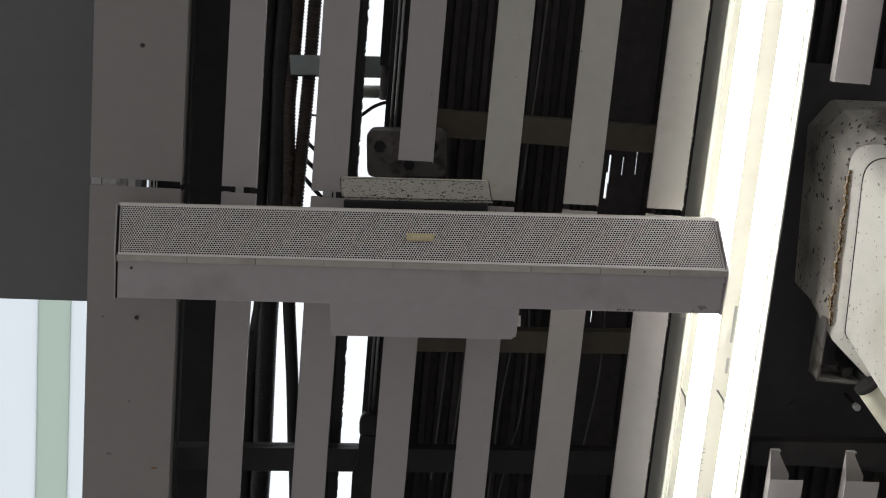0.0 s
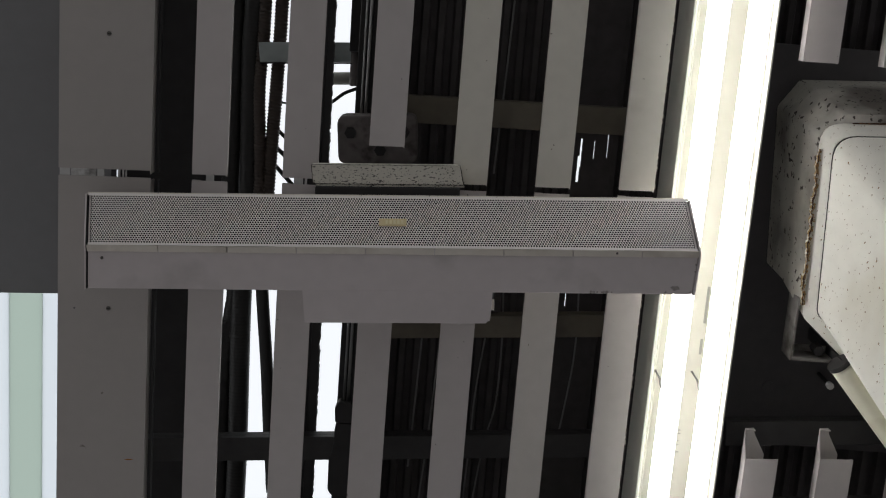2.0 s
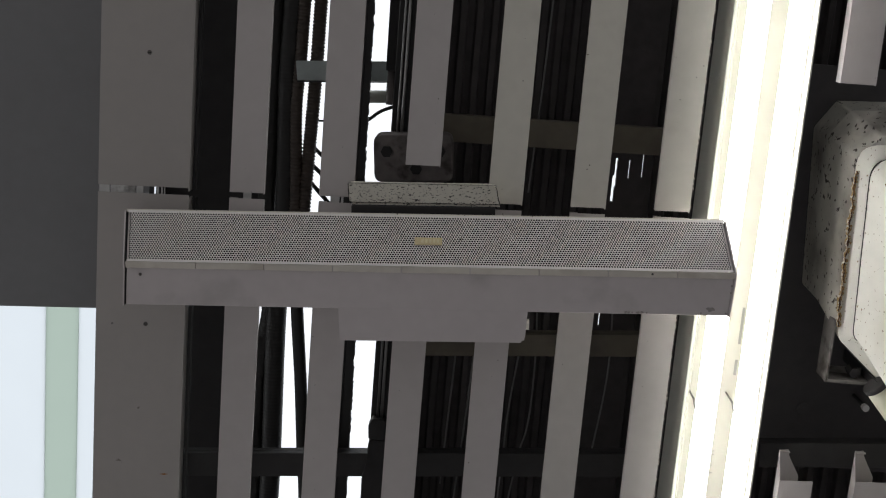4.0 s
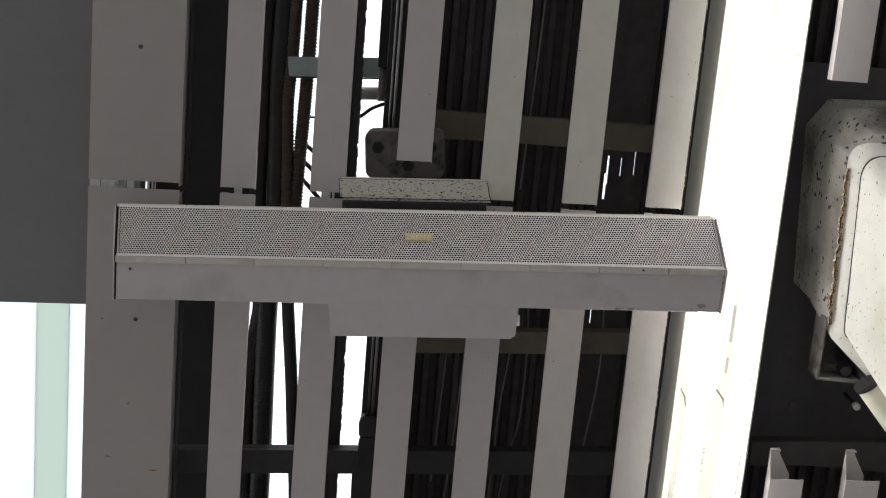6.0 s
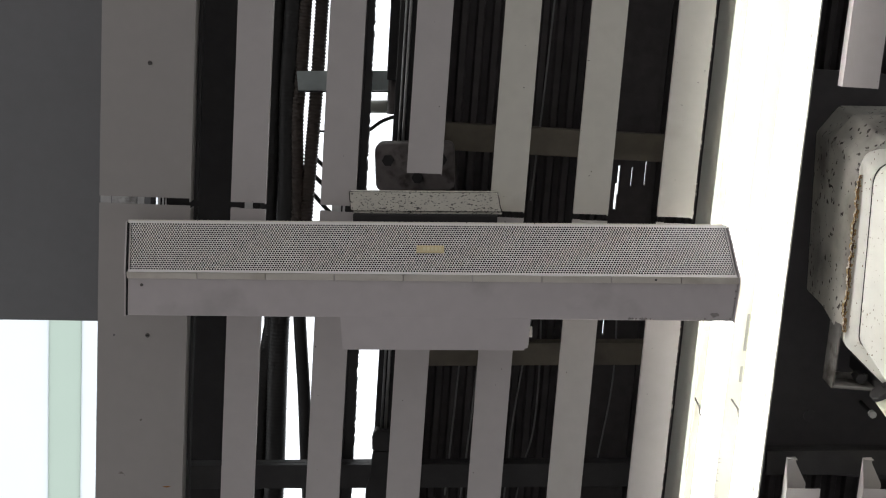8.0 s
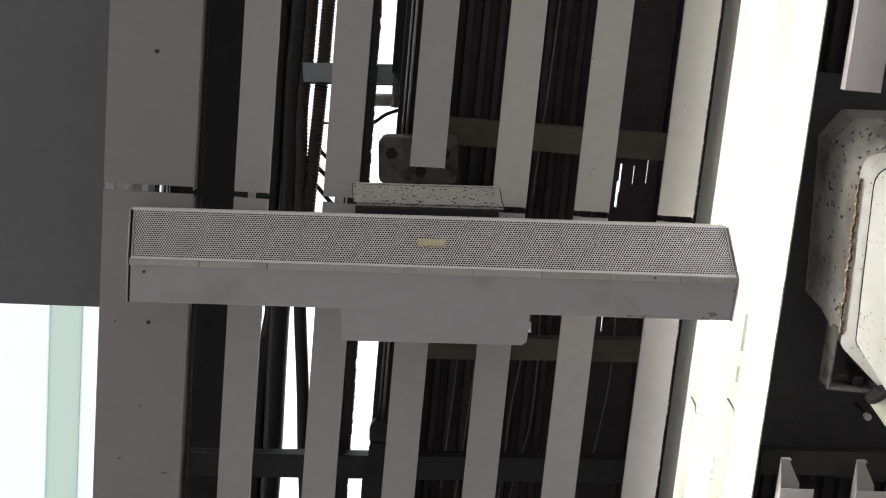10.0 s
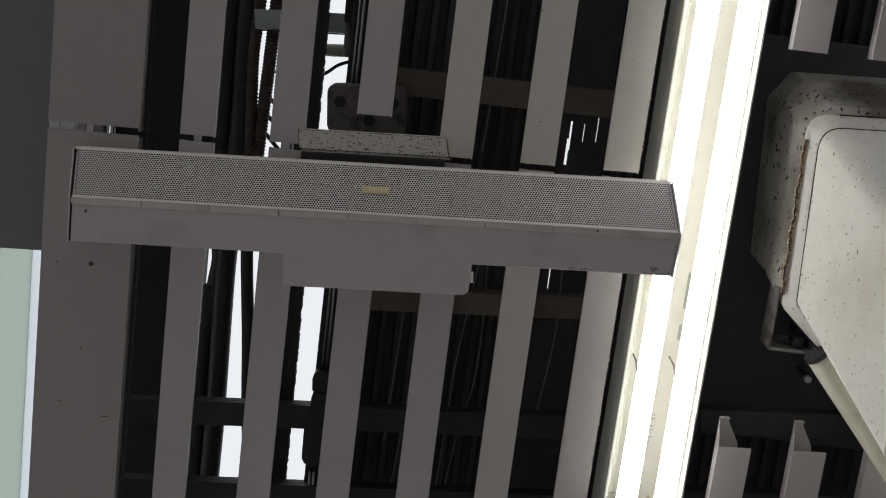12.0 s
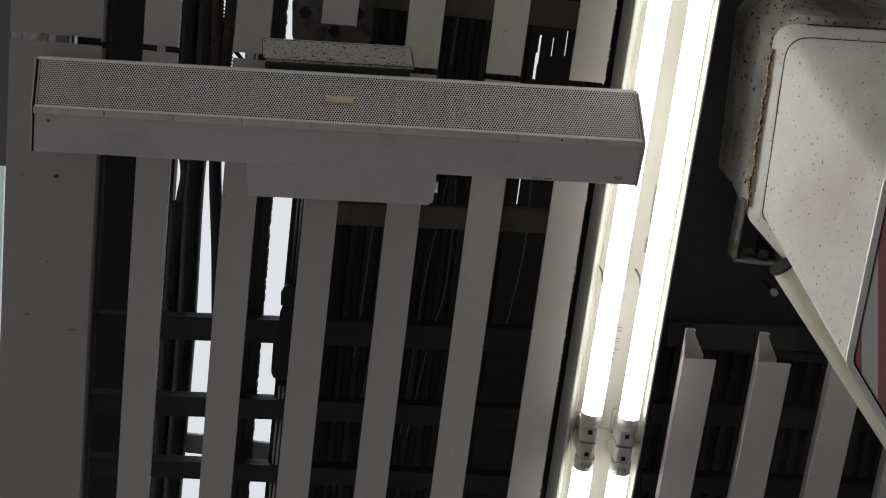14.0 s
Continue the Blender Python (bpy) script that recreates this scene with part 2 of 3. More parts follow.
# roof deck above the slats, with a long open slot that shows the sky
def deck(x0, x1, y0, y1, z, rib=0.031, deep=0.013):
    """Corrugated deck: ribs run along the slats."""
    prof = []
    x = x0
    while x < x1:
        prof += [(x, z), (x + rib * 0.35, z), (x + rib * 0.5, z + deep), (x + rib * 0.85, z + deep)]
        x += rib
    prof.append((x, z))
    prof += [(x, z + deep + 0.02), (x0, z + deep + 0.02)]
    return prism(prof, "y", y0, y1)


roof = part("ceiling", deck(0.256, 0.620, -3.0, 5.0, H + 0.27), M_DECK)
tagged(roof, "dark corrugated steel roof deck above the slats", "roof", kind="structure")
roof2 = part("ceiling", deck(0.706, 4.0, -3.0, 5.0, H + 0.27), M_DECK)
tagged(roof2, "dark corrugated steel roof deck above the slats", "roof", kind="structure")
# narrow strip between them with open slits
bm = bmesh.new()
xs = [0.6280, 0.6413, 0.6442, 0.6470, 0.6486, 0.6708, 0.6732, 0.6967, 0.6991, 0.7070]
slits = {1: ((-0.042, 0.011),), 2: ((-0.077, 0.011), (0.210, 0.267)), 3: ((-0.077, -0.019),), 5: ((-0.075, -0.038),), 7: ((-0.091, -0.042),)}
for k, (a, b) in enumerate(zip(xs, xs[1:])):
    runs = [-3.0] + [y for y0, y1 in slits.get(k, ()) for y in (y0, y1)] + [5.0]
    for y0, y1 in zip(runs[::2], runs[1::2]):
        box(a, b, y0, y1, H + 0.270, H + 0.282, 0, bm)
strip = part("ceiling", bm, M_DECK)
tagged(strip, "dark roof strip with small daylight slits", "roof", kind="structure")
soffit = part("ceiling", prism(rounded([(-1.7, -3.0), (-0.262, -3.0), (-0.262, 0.298), (-1.7, 0.388)], 0.004), "z", H + 0.226, H + 0.266), M_SOFFIT)
tagged(soffit, "plain dark grey painted soffit panel", "soffit", kind="structure")


# invented wall out of view: cuts light from the right, meets the roof
wall_east = part("wall_east", box(4.0, 4.2, -3.0, 5.0, -0.45, H + 0.303), M_WALL)
tagged(wall_east, "plain light grey painted wall, added out of view to close the platform", "wall", kind="structure")


def joint_y(x):
    return 0.009 - 0.0395 * (x + 0.133)


# ---- ceiling slats ----
SLAT_W = 0.061


def slat(xr, y0, y1, skew0=0.0, skew1=0.0, notch=0.0, deep=False, paint=M_SLAT):
    """A folded strip: flat face below, upright web along its edge, small top flange."""
    th = 0.0015
    xl = xr - SLAT_W
    thing = empty("ceiling_slat", pose(xl, y0, H))
    w, ln = SLAT_W, y1 - y0
    bm = bmesh.new()
    prism([(0, skew0 * 0), (w, skew0 * w), (w, ln + skew1 * w), (0, ln)], "z", 0, th, 0, bm)
    part("face", bm, paint, thing)
    h = 0.028 if notch or deep else 0.011
    web = [(0.0, th), (ln, th), (ln, h), (-notch, h)]
    part("web", prism(web, "x", 0.0, th), paint, thing)
    fl = [(th, -notch), (0.018, -notch), (0.021, -notch + 0.012), (0.046, 0.004), (0.046, 0.03), (0.014, 0.04), (0.014, ln), (th, ln)] if notch else [(th, 0), (0.014, 0), (0.014, ln), (th, ln)]
    fb = prism(fl, "z", h - th, h)
    if notch:
        # the cut end is bent up a little
        for v in fb.verts:
            v.co.z += 0.35 * max(0.0, v.co.x - th) * (1 if v.co.y < 0.035 else 0)
    part("flange", fb, paint, thing)
    if notch:
        part("end_fold", box(th, 0.018, -notch, -notch + th, h - 0.009, h - th), paint, thing)
    part("lip", prism([(0, th), (ln, th), (ln, 0.012), (0, 0.012)], "x", w - th, w), paint, thing)
    tagged(thing, "cream folded metal ceiling slat, tube light painted into its colour" if paint == M_SLAT2 else "warm grey painted folded metal ceiling slat", "ceiling slat", "slats of the ceiling")
    return thing


XR = [0.0, 0.158, 0.306, 0.455, 0.601, 0.748]
for i, xr in enumerate(XR):
    # slats towards the tubes take the lightened paints
    top = -0.070 if i == 2 else joint_y(xr - SLAT_W) - 0.002
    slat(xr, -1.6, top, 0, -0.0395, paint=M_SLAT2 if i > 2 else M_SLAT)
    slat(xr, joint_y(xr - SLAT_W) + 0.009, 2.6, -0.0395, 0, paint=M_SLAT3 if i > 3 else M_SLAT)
for xr in (1.037, 1.176, 1.315):
    slat(xr, -1.6, -0.272, 0, -0.01, deep=True)
for xr, y in ((1.034, 0.457), (1.172, 0.447), (1.310, 0.433), (1.448, 0.42)):
    slat(xr, y, 2.6, -0.06, 0, notch=0.05)


# ---- edge panel ----
def edge_panel(y0, y1, screws):
    thing = empty("edge_panel", pose(-0.294, 0, H))
    w = 0.161
    part("face", prism([(0, y0), (w, y0 - 0.0395 * w), (w, y1 - 0.0395 * w), (0, y1)], "z", 0, 0.002, 0), M_PANEL, thing)
    part("return_edge", prism([(y0, 0.002), (y1, 0.002), (y1, 0.03), (y0, 0.03)], "x", w - 0.002, w), M_PANEL, thing)
    part("outer_edge", prism([(y0, 0.002), (y1, 0.002), (y1, 0.05), (y0, 0.05)], "x", 0, 0.002), M_PANEL, thing)
    part("inner_flange", prism([(y0, 0.018), (y1, 0.018), (y1, 0.034), (y0, 0.034)], "x", w + 0.006, w + 0.0085), M_DARK, thing)
    for x, y in screws:
        s = part("screw", disc(x, y, -0.0015, 0.0040, 0.0016), M_SCREW, thing)
        part("slot", box(x - 0.003, x + 0.003, y - 0.0006, y + 0.0006, -0.0019, -0.0014), M_HOLE, s)
    tagged(thing, "wide warm grey painted metal panel along the ceiling edge", "ceiling panel", "edge panels")
    return thing


edge_panel(-1.6, 0.010, [(0.085, -0.228)])
edge_panel(0.023, 2.6, [(0.091, 0.259)])

# ---- slat carriers ----
def carrier(y, w, mat, x0, x1, z=0.075, slope=SKEW):
    thing = empty("ceiling_carrier", pose(0, y, H + z, 0, 0, math.degrees(math.atan(slope))))
    part("rail", box(x0, x1, -w / 2, w / 2, 0, 0.014, 0.001), mat, thing)
    part("fold", box(x0, x1, -w / 2, -w / 2 + 0.002, 0.0145, 0.03), mat, thing)
    tagged(thing, "dull painted steel bar carrying the slats", "ceiling bar", "bars above the slats")


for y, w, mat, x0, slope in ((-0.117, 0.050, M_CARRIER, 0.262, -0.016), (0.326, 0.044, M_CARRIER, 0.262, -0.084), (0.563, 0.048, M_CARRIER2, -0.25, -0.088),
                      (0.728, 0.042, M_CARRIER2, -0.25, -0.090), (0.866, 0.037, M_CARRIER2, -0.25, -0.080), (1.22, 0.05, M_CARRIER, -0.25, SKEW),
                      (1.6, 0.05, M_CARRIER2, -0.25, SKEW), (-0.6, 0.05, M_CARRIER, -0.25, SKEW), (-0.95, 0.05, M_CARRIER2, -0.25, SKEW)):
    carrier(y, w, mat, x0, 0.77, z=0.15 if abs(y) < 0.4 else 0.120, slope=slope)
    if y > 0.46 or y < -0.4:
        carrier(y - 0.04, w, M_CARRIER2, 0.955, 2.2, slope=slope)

# ---- beams above the slats ----
def beam(x0, x1, y0, y1, z0, z1, label):
    ob = part("steel_beam", box(x0, x1, y0, y1, z0, z1, 0.002), M_DARK)
    return tagged(ob, label, "beam")


beam(-0.26, -0.050, -3, 5, H + 0.27, H + 0.30, "dark painted steel beam beside the sky slot")
beam(0.207, 0.258, -3, 5, H + 0.14, H + 0.38, "slim dark steel beam beside the sky slot")

# ---- translucent edge sheets ----
canopy = empty("canopy_roof", pose(0, 0, H + 0.64))
part("sheet", box(-2.6, -0.6055, 0.1, 5.0, 0, 0.004), M_SHEET, canopy)
part("strip", box(-0.605, -0.5275, 0.1, 5.0, 0, 0.004), M_GREEN, canopy, "pale green translucent strip")
part("sheet", box(-0.527, -0.250, 0.1, 5.0, 0, 0.004), M_SHEET, canopy)
for y in (0.15, 2.2, 4.6):
    part("bracket", box(-0.258, -0.252, y, y + 0.04, -0.34, 0), M_DARK, canopy)
tagged(canopy, "white translucent canopy roof with a pale green strip", "canopy roof", kind="structure")

# ---- speaker ----
SP = pose(-0.230, 0.0435, H, 0, 0, math.degrees(math.atan(-0.0665)))
speaker = empty("column_speaker", SP)
SL = 1.033
A, B = Vector((0.0, -0.045)), Vector((0.077, -0.106))
body = [(0.002, -0.043), (0.076, -0.1025), (0.089, -0.1040), (0.152, -0.1065), (0.152, -0.02), (0.02, -0.02)]
part("body", prism(body, "x", 0.0015, SL - 0.002, 0.0015), M_SPEAKER, speaker)
part("end_cap", prism([(0.0, -0.045), (0.077, -0.107), (0.090, -0.106), (0.154, -0.1080), (0.154, -0.018), (0.018, -0.018)], "x", SL - 0.001, SL + 0.003, 0.001), M_SPEAKER, speaker)
part("end_cap", prism([(0.0, -0.045), (0.077, -0.107), (0.090, -0.106), (0.154, -0.1080), (0.154, -0.018), (0.018, -0.018)], "x", -0.0038, -0.0012, 0.0006), M_SPEAKER, speaker)
part("end_gasket", prism([(0.001, -0.0445), (0.076, -0.1055), (0.089, -0.1045), (0.152, -0.1070), (0.152, -0.02), (0.018, -0.02)], "x", -0.0012, 0.0012), M_HOLE, speaker, "dark gap behind the end cap")


def grille():
    """Staggered rows of round holes in a sheet along the slanted front."""
    p, q, r = 0.0045, 0.0039, 0.00167
    d = B - A
    ln = d.length
    rows = int((ln - 0.006) / q)
    cols = int((SL - 0.008) / p)
    verts, faces = [], []
    normal = Vector((d.y, -d.x)).normalized()
    if normal.y > 0:
        normal = -normal

    def put(u, v):
        yz = A + d.normalized() * v + normal * 0.002
        verts.append((u, yz.x, yz.y))
        return len(verts) - 1
    v0 = (ln - rows * q) / 2
    for j in range(rows):
        off = 0.006 + (p / 2 if j % 2 else 0)
        for i in range(cols - (j % 2)):
            u, v = off + i * p, v0 + j * q
            c = [put(u, v), put(u + p, v), put(u + p, v + q), put(u, v + q)]
            h = [put(u + p / 2 + r * math.cos(math.radians(a)), v + q / 2 + r * math.sin(math.radians(a))) for a in (225, 270, 315, 0, 45, 90, 135, 180)]
            faces += [(c[0], c[1], h[2], h[1], h[0]), (c[1], c[2], h[4], h[3], h[2]), (c[2], c[3], h[6], h[5], h[4]), (c[3], c[0], h[0], h[7], h[6])]
    for a, b in ((0.003, SL - 0.003),):
        e = [put(a, 0), put(b, 0), put(b, v0), put(a, v0)]
        faces.append(tuple(e))
        e = [put(a, ln - v0), put(b, ln - v0), put(b, ln), put(a, ln)]
        faces.append(tuple(e))
    me = bpy.data.meshes.new("grille")
    me.from_pydata(verts, [], faces)
    me.materials.append(M_GRILLE)
    ob = new("grille", me)
    ob.parent = speaker
    ob["label"] = "perforated grey metal grille"


grille()
d = (B - A).normalized()
part("grille_backing", prism([(A.x + d.x * 0.003, A.y + d.y * 0.003 - 0.0005), (B.x - d.x * 0.003, B.y - d.y * 0.003 - 0.0005), (B.x - 0.001, B.y + 0.004), (A.x + 0.006, A.y + 0.003)], "x", 0.006, SL - 0.006), M_HOLE, speaker, "dark cloth behind the grille")
seams = [0.0] + [0.1165 * k + 0.0045 for k in range(1, 9)] + [SL]
for a, b in zip(seams, seams[1:]):
    part("top_rim", prism([(-0.0025, -0.043), (0.0005, -0.0475), (0.0025, -0.047), (0.001, -0.041)], "x", a + 0.0006, b - 0.0006, 0), M_TRIM2, speaker)
    part("trim", prism([(0.0765, -0.1085), (0.087, -0.1072), (0.0885, -0.103), (0.076, -0.103)], "x", a + 0.0009, b - 0.0009, 0), M_TRIM2, speaker)
# badge
yz = A + d * 0.051
badge = part("badge", box(-0.0235, 0.0235, -0.007, 0.007, -0.0015, 0.001, 0.0008), M_BADGE, speaker, "small gold name plate")
for k in range(5):
    part("raised_mark", box(-0.012 + 0.0066 * k, -0.008 + 0.0066 * k, -0.0035, 0.0035, -0.0024, -0.0016, 0.0004), M_BADGE2, badge)
badge.matrix_basis = \
    pose(0.526, yz.x, yz.y, math.degrees(math.atan2(d.y, d.x)), 0, 0) @ pose(0, 0, -0.003)
# bracket behind and below
tab = [(0.374, 0.1505), (0.697, 0.1505), (0.694, 0.197), (0.686, 0.2065), (0.377, 0.2085)]
part("bracket_tab", prism(tab, "z", -0.1068, -0.1042, 0.0003), M_SPEAKER, speaker)
part("bracket_side", prism([(0.153, -0.1040), (0.203, -0.1040), (0.203, 0.03), (0.153, 0.03)], "x", 0.690, 0.693), M_SPEAKER, speaker)
part("bracket_side", prism([(0.153, -0.1040), (0.203, -0.1040), (0.203, 0.03), (0.153, 0.03)], "x", 0.376, 0.379), M_SPEAKER, speaker)
part("bracket_bolt", pipe([(0.693, 0.177, -0.094), (0.699, 0.177, -0.094), (0.7005, 0.177, -0.094)], 0.0095, 16), M_TRIM, speaker, "pale round bolt head")
part("bracket_neck", box(0.389, 0.640, -0.0125, 0.006, -0.026, -0.004, 0.002), M_DARK, speaker)
bar = [(0.383, -0.0512), (0.640, -0.0512), (0.647, -0.0175), (0.385, -0.0175)]
front = part("bracket_front", prism(rounded(bar, [0.004, 0.008, 0.004, 0.005], 4), "z", -0.022, -0.003, 0.0008), M_SPECK, speaker, "cream bracket bar with black paint chips")
part("bracket_lip", prism([(0.389, -0.0167), (0.646, -0.0167), (0.648, -0.013), (0.392, -0.013)], "z", -0.020, -0.006), M_SPECK, speaker)


def chipped_edge(a, b, n, seed, wide):
    """Ragged dark line of lost paint between two corners of the bar."""
    a, b = Vector(a), Vector(b)
    side = Vector((-(b - a).y, (b - a).x)).normalized()
    w = [wide * (0.25 + 1.9 * abs(noise.noise((k * 0.71, seed, 0)))) for k in range(n + 1)]
    v = [wide * (0.25 + 1.9 * abs(noise.noise((k * 0.53, seed, 9)))) for k in range(n + 1)]
    along = [a.lerp(b, k / n) for k in range(n + 1)]
    poly = [tuple(p + side * q) for p, q in zip(along, w)] + [tuple(p - side * q) for p, q in zip(along, v)][::-1]
    part("paint_chip", prism(poly, "z", -0.0226, -0.0205), M_DIRT2, front, "black ragged paint loss")


chipped_edge(bar[3], bar[2], 90, 3, 0.0010)
chipped_edge(bar[0], bar[3], 16, 5, 0.0011)
chipped_edge(bar[1], bar[2], 16, 7, 0.0012)
chipped_edge(bar[0], bar[1], 90, 11, 0.0004)
for ob in speaker.children:
    # the lower edge stands a little farther along than the upper one
    if ob.name.split(".")[0] in ("body", "end_cap", "end_gasket", "grille", "grille_backing", "trim"):
        for v in ob.data.vertices:
            y = v.co.y
            nose, low = 0.011, 0.008 - 0.004 * v.co.x / SL
            v.co.x += nose * max(0.0, y / 0.077) if y < 0.077 else nose + (low - nose) * min(1.0, max(0.0, (y - 0.089) / 0.057))
part("screw", disc(0.036, 0.099, -0.1056, 0.0027, 0.0016, 10), M_SCREW, speaker)
part("screw", disc(0.905, 0.081, -0.1094, 0.002, 0.002, 10), M_SCREW, speaker)
part("smudge", prism([(1.006 + 0.007 * math.cos(0.5 * k) * (1 + 0.3 * math.sin(2.1 * k)), 0.141 + 0.004 * math.sin(0.5 * k) * (1 + 0.3 * math.cos(1.7 * k))) for k in range(13)], "z", -0.1067, -0.1058), M_SMUDGE, speaker, "dark greasy smudge")
tagged(speaker, "long grey horizontal column loudspeaker with perforated grille below the slats", "speaker")

# ---- light fixture ----
ZT = -0.010    # tube axis against the slat plane


def half_tube(x, y0, y1, z, r, a0, a1, n=18):
    """Part of a round tube between two angles, drawn out along y and closed."""
    arc = [(x + r * math.cos(math.radians(a0 + (a1 - a0) * k / n)), z + r * math.sin(math.radians(a0 + (a1 - a0) * k / n))) for k in range(n + 1)]
    bm = prism(arc, "y", y0, y1)
    for f in bm.faces:
        f.smooth = len(f.verts) == 4
    return bm


def fixture(y0, y1, tags):
    """Twin tube batten: shallow tray, two tubes with caps in sockets, spring clips, printed marks."""
    thing = empty("tube_light_fixture", pose(0.8485, 0, H))
    prof = [(-0.0720, 0.045), (-0.0690, -0.002), (-0.0655, -0.002), (-0.0560, 0.030), (-0.0545, 0.0295), (-0.0480, 0.056), (-0.0460, 0.058), (0.056, 0.058), (0.0725, -0.003), (0.076, -0.001), (0.067, 0.11), (-0.074, 0.11)]
    part("body", prism(prof, "y", y0, y1), M_FIX, thing)
    for x in (-0.0290, 0.0405):
        a, b = y0 + 0.0315, y1 - 0.0315
        tube = part("tube", half_tube(x, a + 0.024, b - 0.024, ZT, 0.0190, -206, 26), M_TUBE, thing, "lit white tube")
        part("tube_back", half_tube(x, a + 0.024, b - 0.024, ZT, 0.0187, 26, 154), M_CAP, tube)
        for s, e in ((a, 1), (b, -1)):
            cap = part("tube_cap", pipe([(x, s, ZT), (x, s + e * 0.024, ZT)], 0.0192, 24), M_CAP, tube)
            sock = part("socket", prism(rounded([(x - 0.016, 0.058), (x - 0.016, ZT - 0.015), (x + 0.016, ZT - 0.015), (x + 0.016, 0.058)], [0.004, 0.012, 0.012, 0.004]), "y", s - e * 0.001, s - e * 0.030, 0.001), M_CAP, thing)
            part("contact", box(x - 0.004, x + 0.004, s - e * 0.010 - 0.004, s - e * 0.010 + 0.004, ZT - 0.0165, ZT - 0.0145), M_HOLE, sock)
            part("socket_foot", prism(rounded([(x - 0.020, s - e * 0.036), (x + 0.012, s - e * 0.036), (x + 0.012, s + e * 0.012), (x - 0.020, s + e * 0.012)], 0.003), "z", 0.05, 0.0575), M_CAP, thing)
        for y in tags:
            part("tube_clip", pipe([(x - 0.0215, y - 0.008, 0.056), (x - 0.0215, y - 0.008, 0.000), (x - 0.0205, y + 0.002, -0.010), (x - 0.0165, y + 0.008, -0.016)], 0.0018, 8), M_SCREW, thing)
    tagged(thing, "white twin tube light fixture, both tubes lit", "light fixture", "tube lights")
    return thing


lit = fixture(-0.655, 0.6375, (0.322,))
beyond = fixture(0.639, 1.92, (1.6,))
fixture(-1.95, -0.6565, (-0.95,))
for x in (-0.0290, 0.0405):
    for k in range(6):
        # illegible print on the caps
        a = math.radians(-110 + k * 9)
        part("printed_mark", pipe([(x + 0.0194 * math.cos(a), 0.676 + 0.002 * (k % 3), ZT + 0.0194 * math.sin(a)), (x + 0.0194 * math.cos(a), 0.690, ZT + 0.0194 * math.sin(a))], 0.0005, 5), M_PRINT, beyond)
# illegible printed marks on the tray, plain bars
for x, y, w, h in ((0.0315, 0.150, 0.005, 0.070), (0.0305, 0.250, 0.005, 0.03), (0.006, 0.43, 0.012, 0.002), (0.008, 0.437, 0.010, 0.002), (0.004, 0.452, 0.014, 0.002),
                   (0.006, 0.459, 0.011, 0.002), (0.007, 0.474, 0.012, 0.002), (0.003, 0.482, 0.010, 0.002), (0.004, 0.494, 0.006, 0.002)):
    part("printed_mark", box(x - w / 2, x + w / 2, y, y + h, 0.0568, 0.0576), M_PRINT2, lit)

# ---- dark cover panel and hanging sign housing ----
cover = empty("cover_panel", pose(0, 0, H + 0.20))
part("sheet", box(0.955, 2.3, -0.292, 0.480, 0, 0.015, 0.002), M_COVER, cover)
part("edge_fold", box(0.957, 2.3, 0.4805, 0.499, -0.004, 0.015, 0.001), M_COVER, cover)
part("rivet", disc(1.057, 0.380, -0.004, 0.012, 0.006), M_COVER, cover)
part("rivet", disc(1.319, 0.378, -0.004, 0.012, 0.006), M_COVER, cover)
tagged(cover, "smooth dark grey metal cover panel above the sign housing", "cover panel")


def offset_poly(poly, d):
    c = sum((Vector(p) for p in poly), Vector((0, 0))) / len(poly)
    out = []
    n = len(poly)
    for i in range(n):
        p, a, b = Vector(poly[i]), Vector(poly[i - 1]), Vector(poly[(i + 1) % n])
        n1 = Vector((-(p - a).y, (p - a).x)).normalized()
        n2 = Vector((-(b - p).y, (b - p).x)).normalized()
        if n1.dot(c - p) < 0:
            n1 = -n1
        if n2.dot(c - p) < 0:
            n2 = -n2
        k = (n1 + n2) / (1 + n1.dot(n2))
        out.append(tuple(p + k * d))
    return out


def loft(rings, cap=True, bm=None):
    bm = bm or bmesh.new()
    vs = [[bm.verts.new(p) for p in ring] for ring in rings]
    n = len(vs[0])
    for a, b in zip(vs, vs[1:]):
        for k in range(n):
            bm.faces.new((a[k], a[(k + 1) % n], b[(k + 1) % n], b[k]))
    if cap:
        bm.faces.new(vs[0][::-1])
        bm.faces.new(vs[-1])
    bmesh.ops.recalc_face_normals(bm, faces=bm.faces[:])
    return bm


def ring(poly, z, r):
    return [(x, y, z) for x, y in rounded(poly, r, 8)]


PLAN = [(1.0365, -0.164), (1.755, -0.207), (1.797, 0.827), (1.0535, 0.187)]
R4 = [0.042, 0.05, 0.05, 0.012]
RS = [0.012, 0.05, 0.05, 0.008]
sign = empty("sign_housing", pose(0, 0, H + 0.03))
rim_in = offset_poly(PLAN, 0.0183)
shell_low = [(1.0340, -0.142), (1.076, -0.184), (1.755, -0.226), (1.793, 0.815), (1.0515, 0.187)]
shell_mid = [(1.0040, -0.170), (1.038, -0.218), (1.737, -0.260), (1.769, 0.617), (1.0265, 0.137)]
shell_top = [(0.9985, -0.176), (1.034, -0.228), (1.747, -0.268), (1.776, 0.525), (1.019, 0.128)]
# shell colour carries the shade above the fixture lip
part("shell", loft([ring(shell_top, 0.168, 0.006), ring(shell_mid, 0.090, 0.006), ring(shell_low, 0.009, 0.006)]), M_BOXSIDE, sign, "chipped cream painted flaring housing side, shade darkened into its paint")
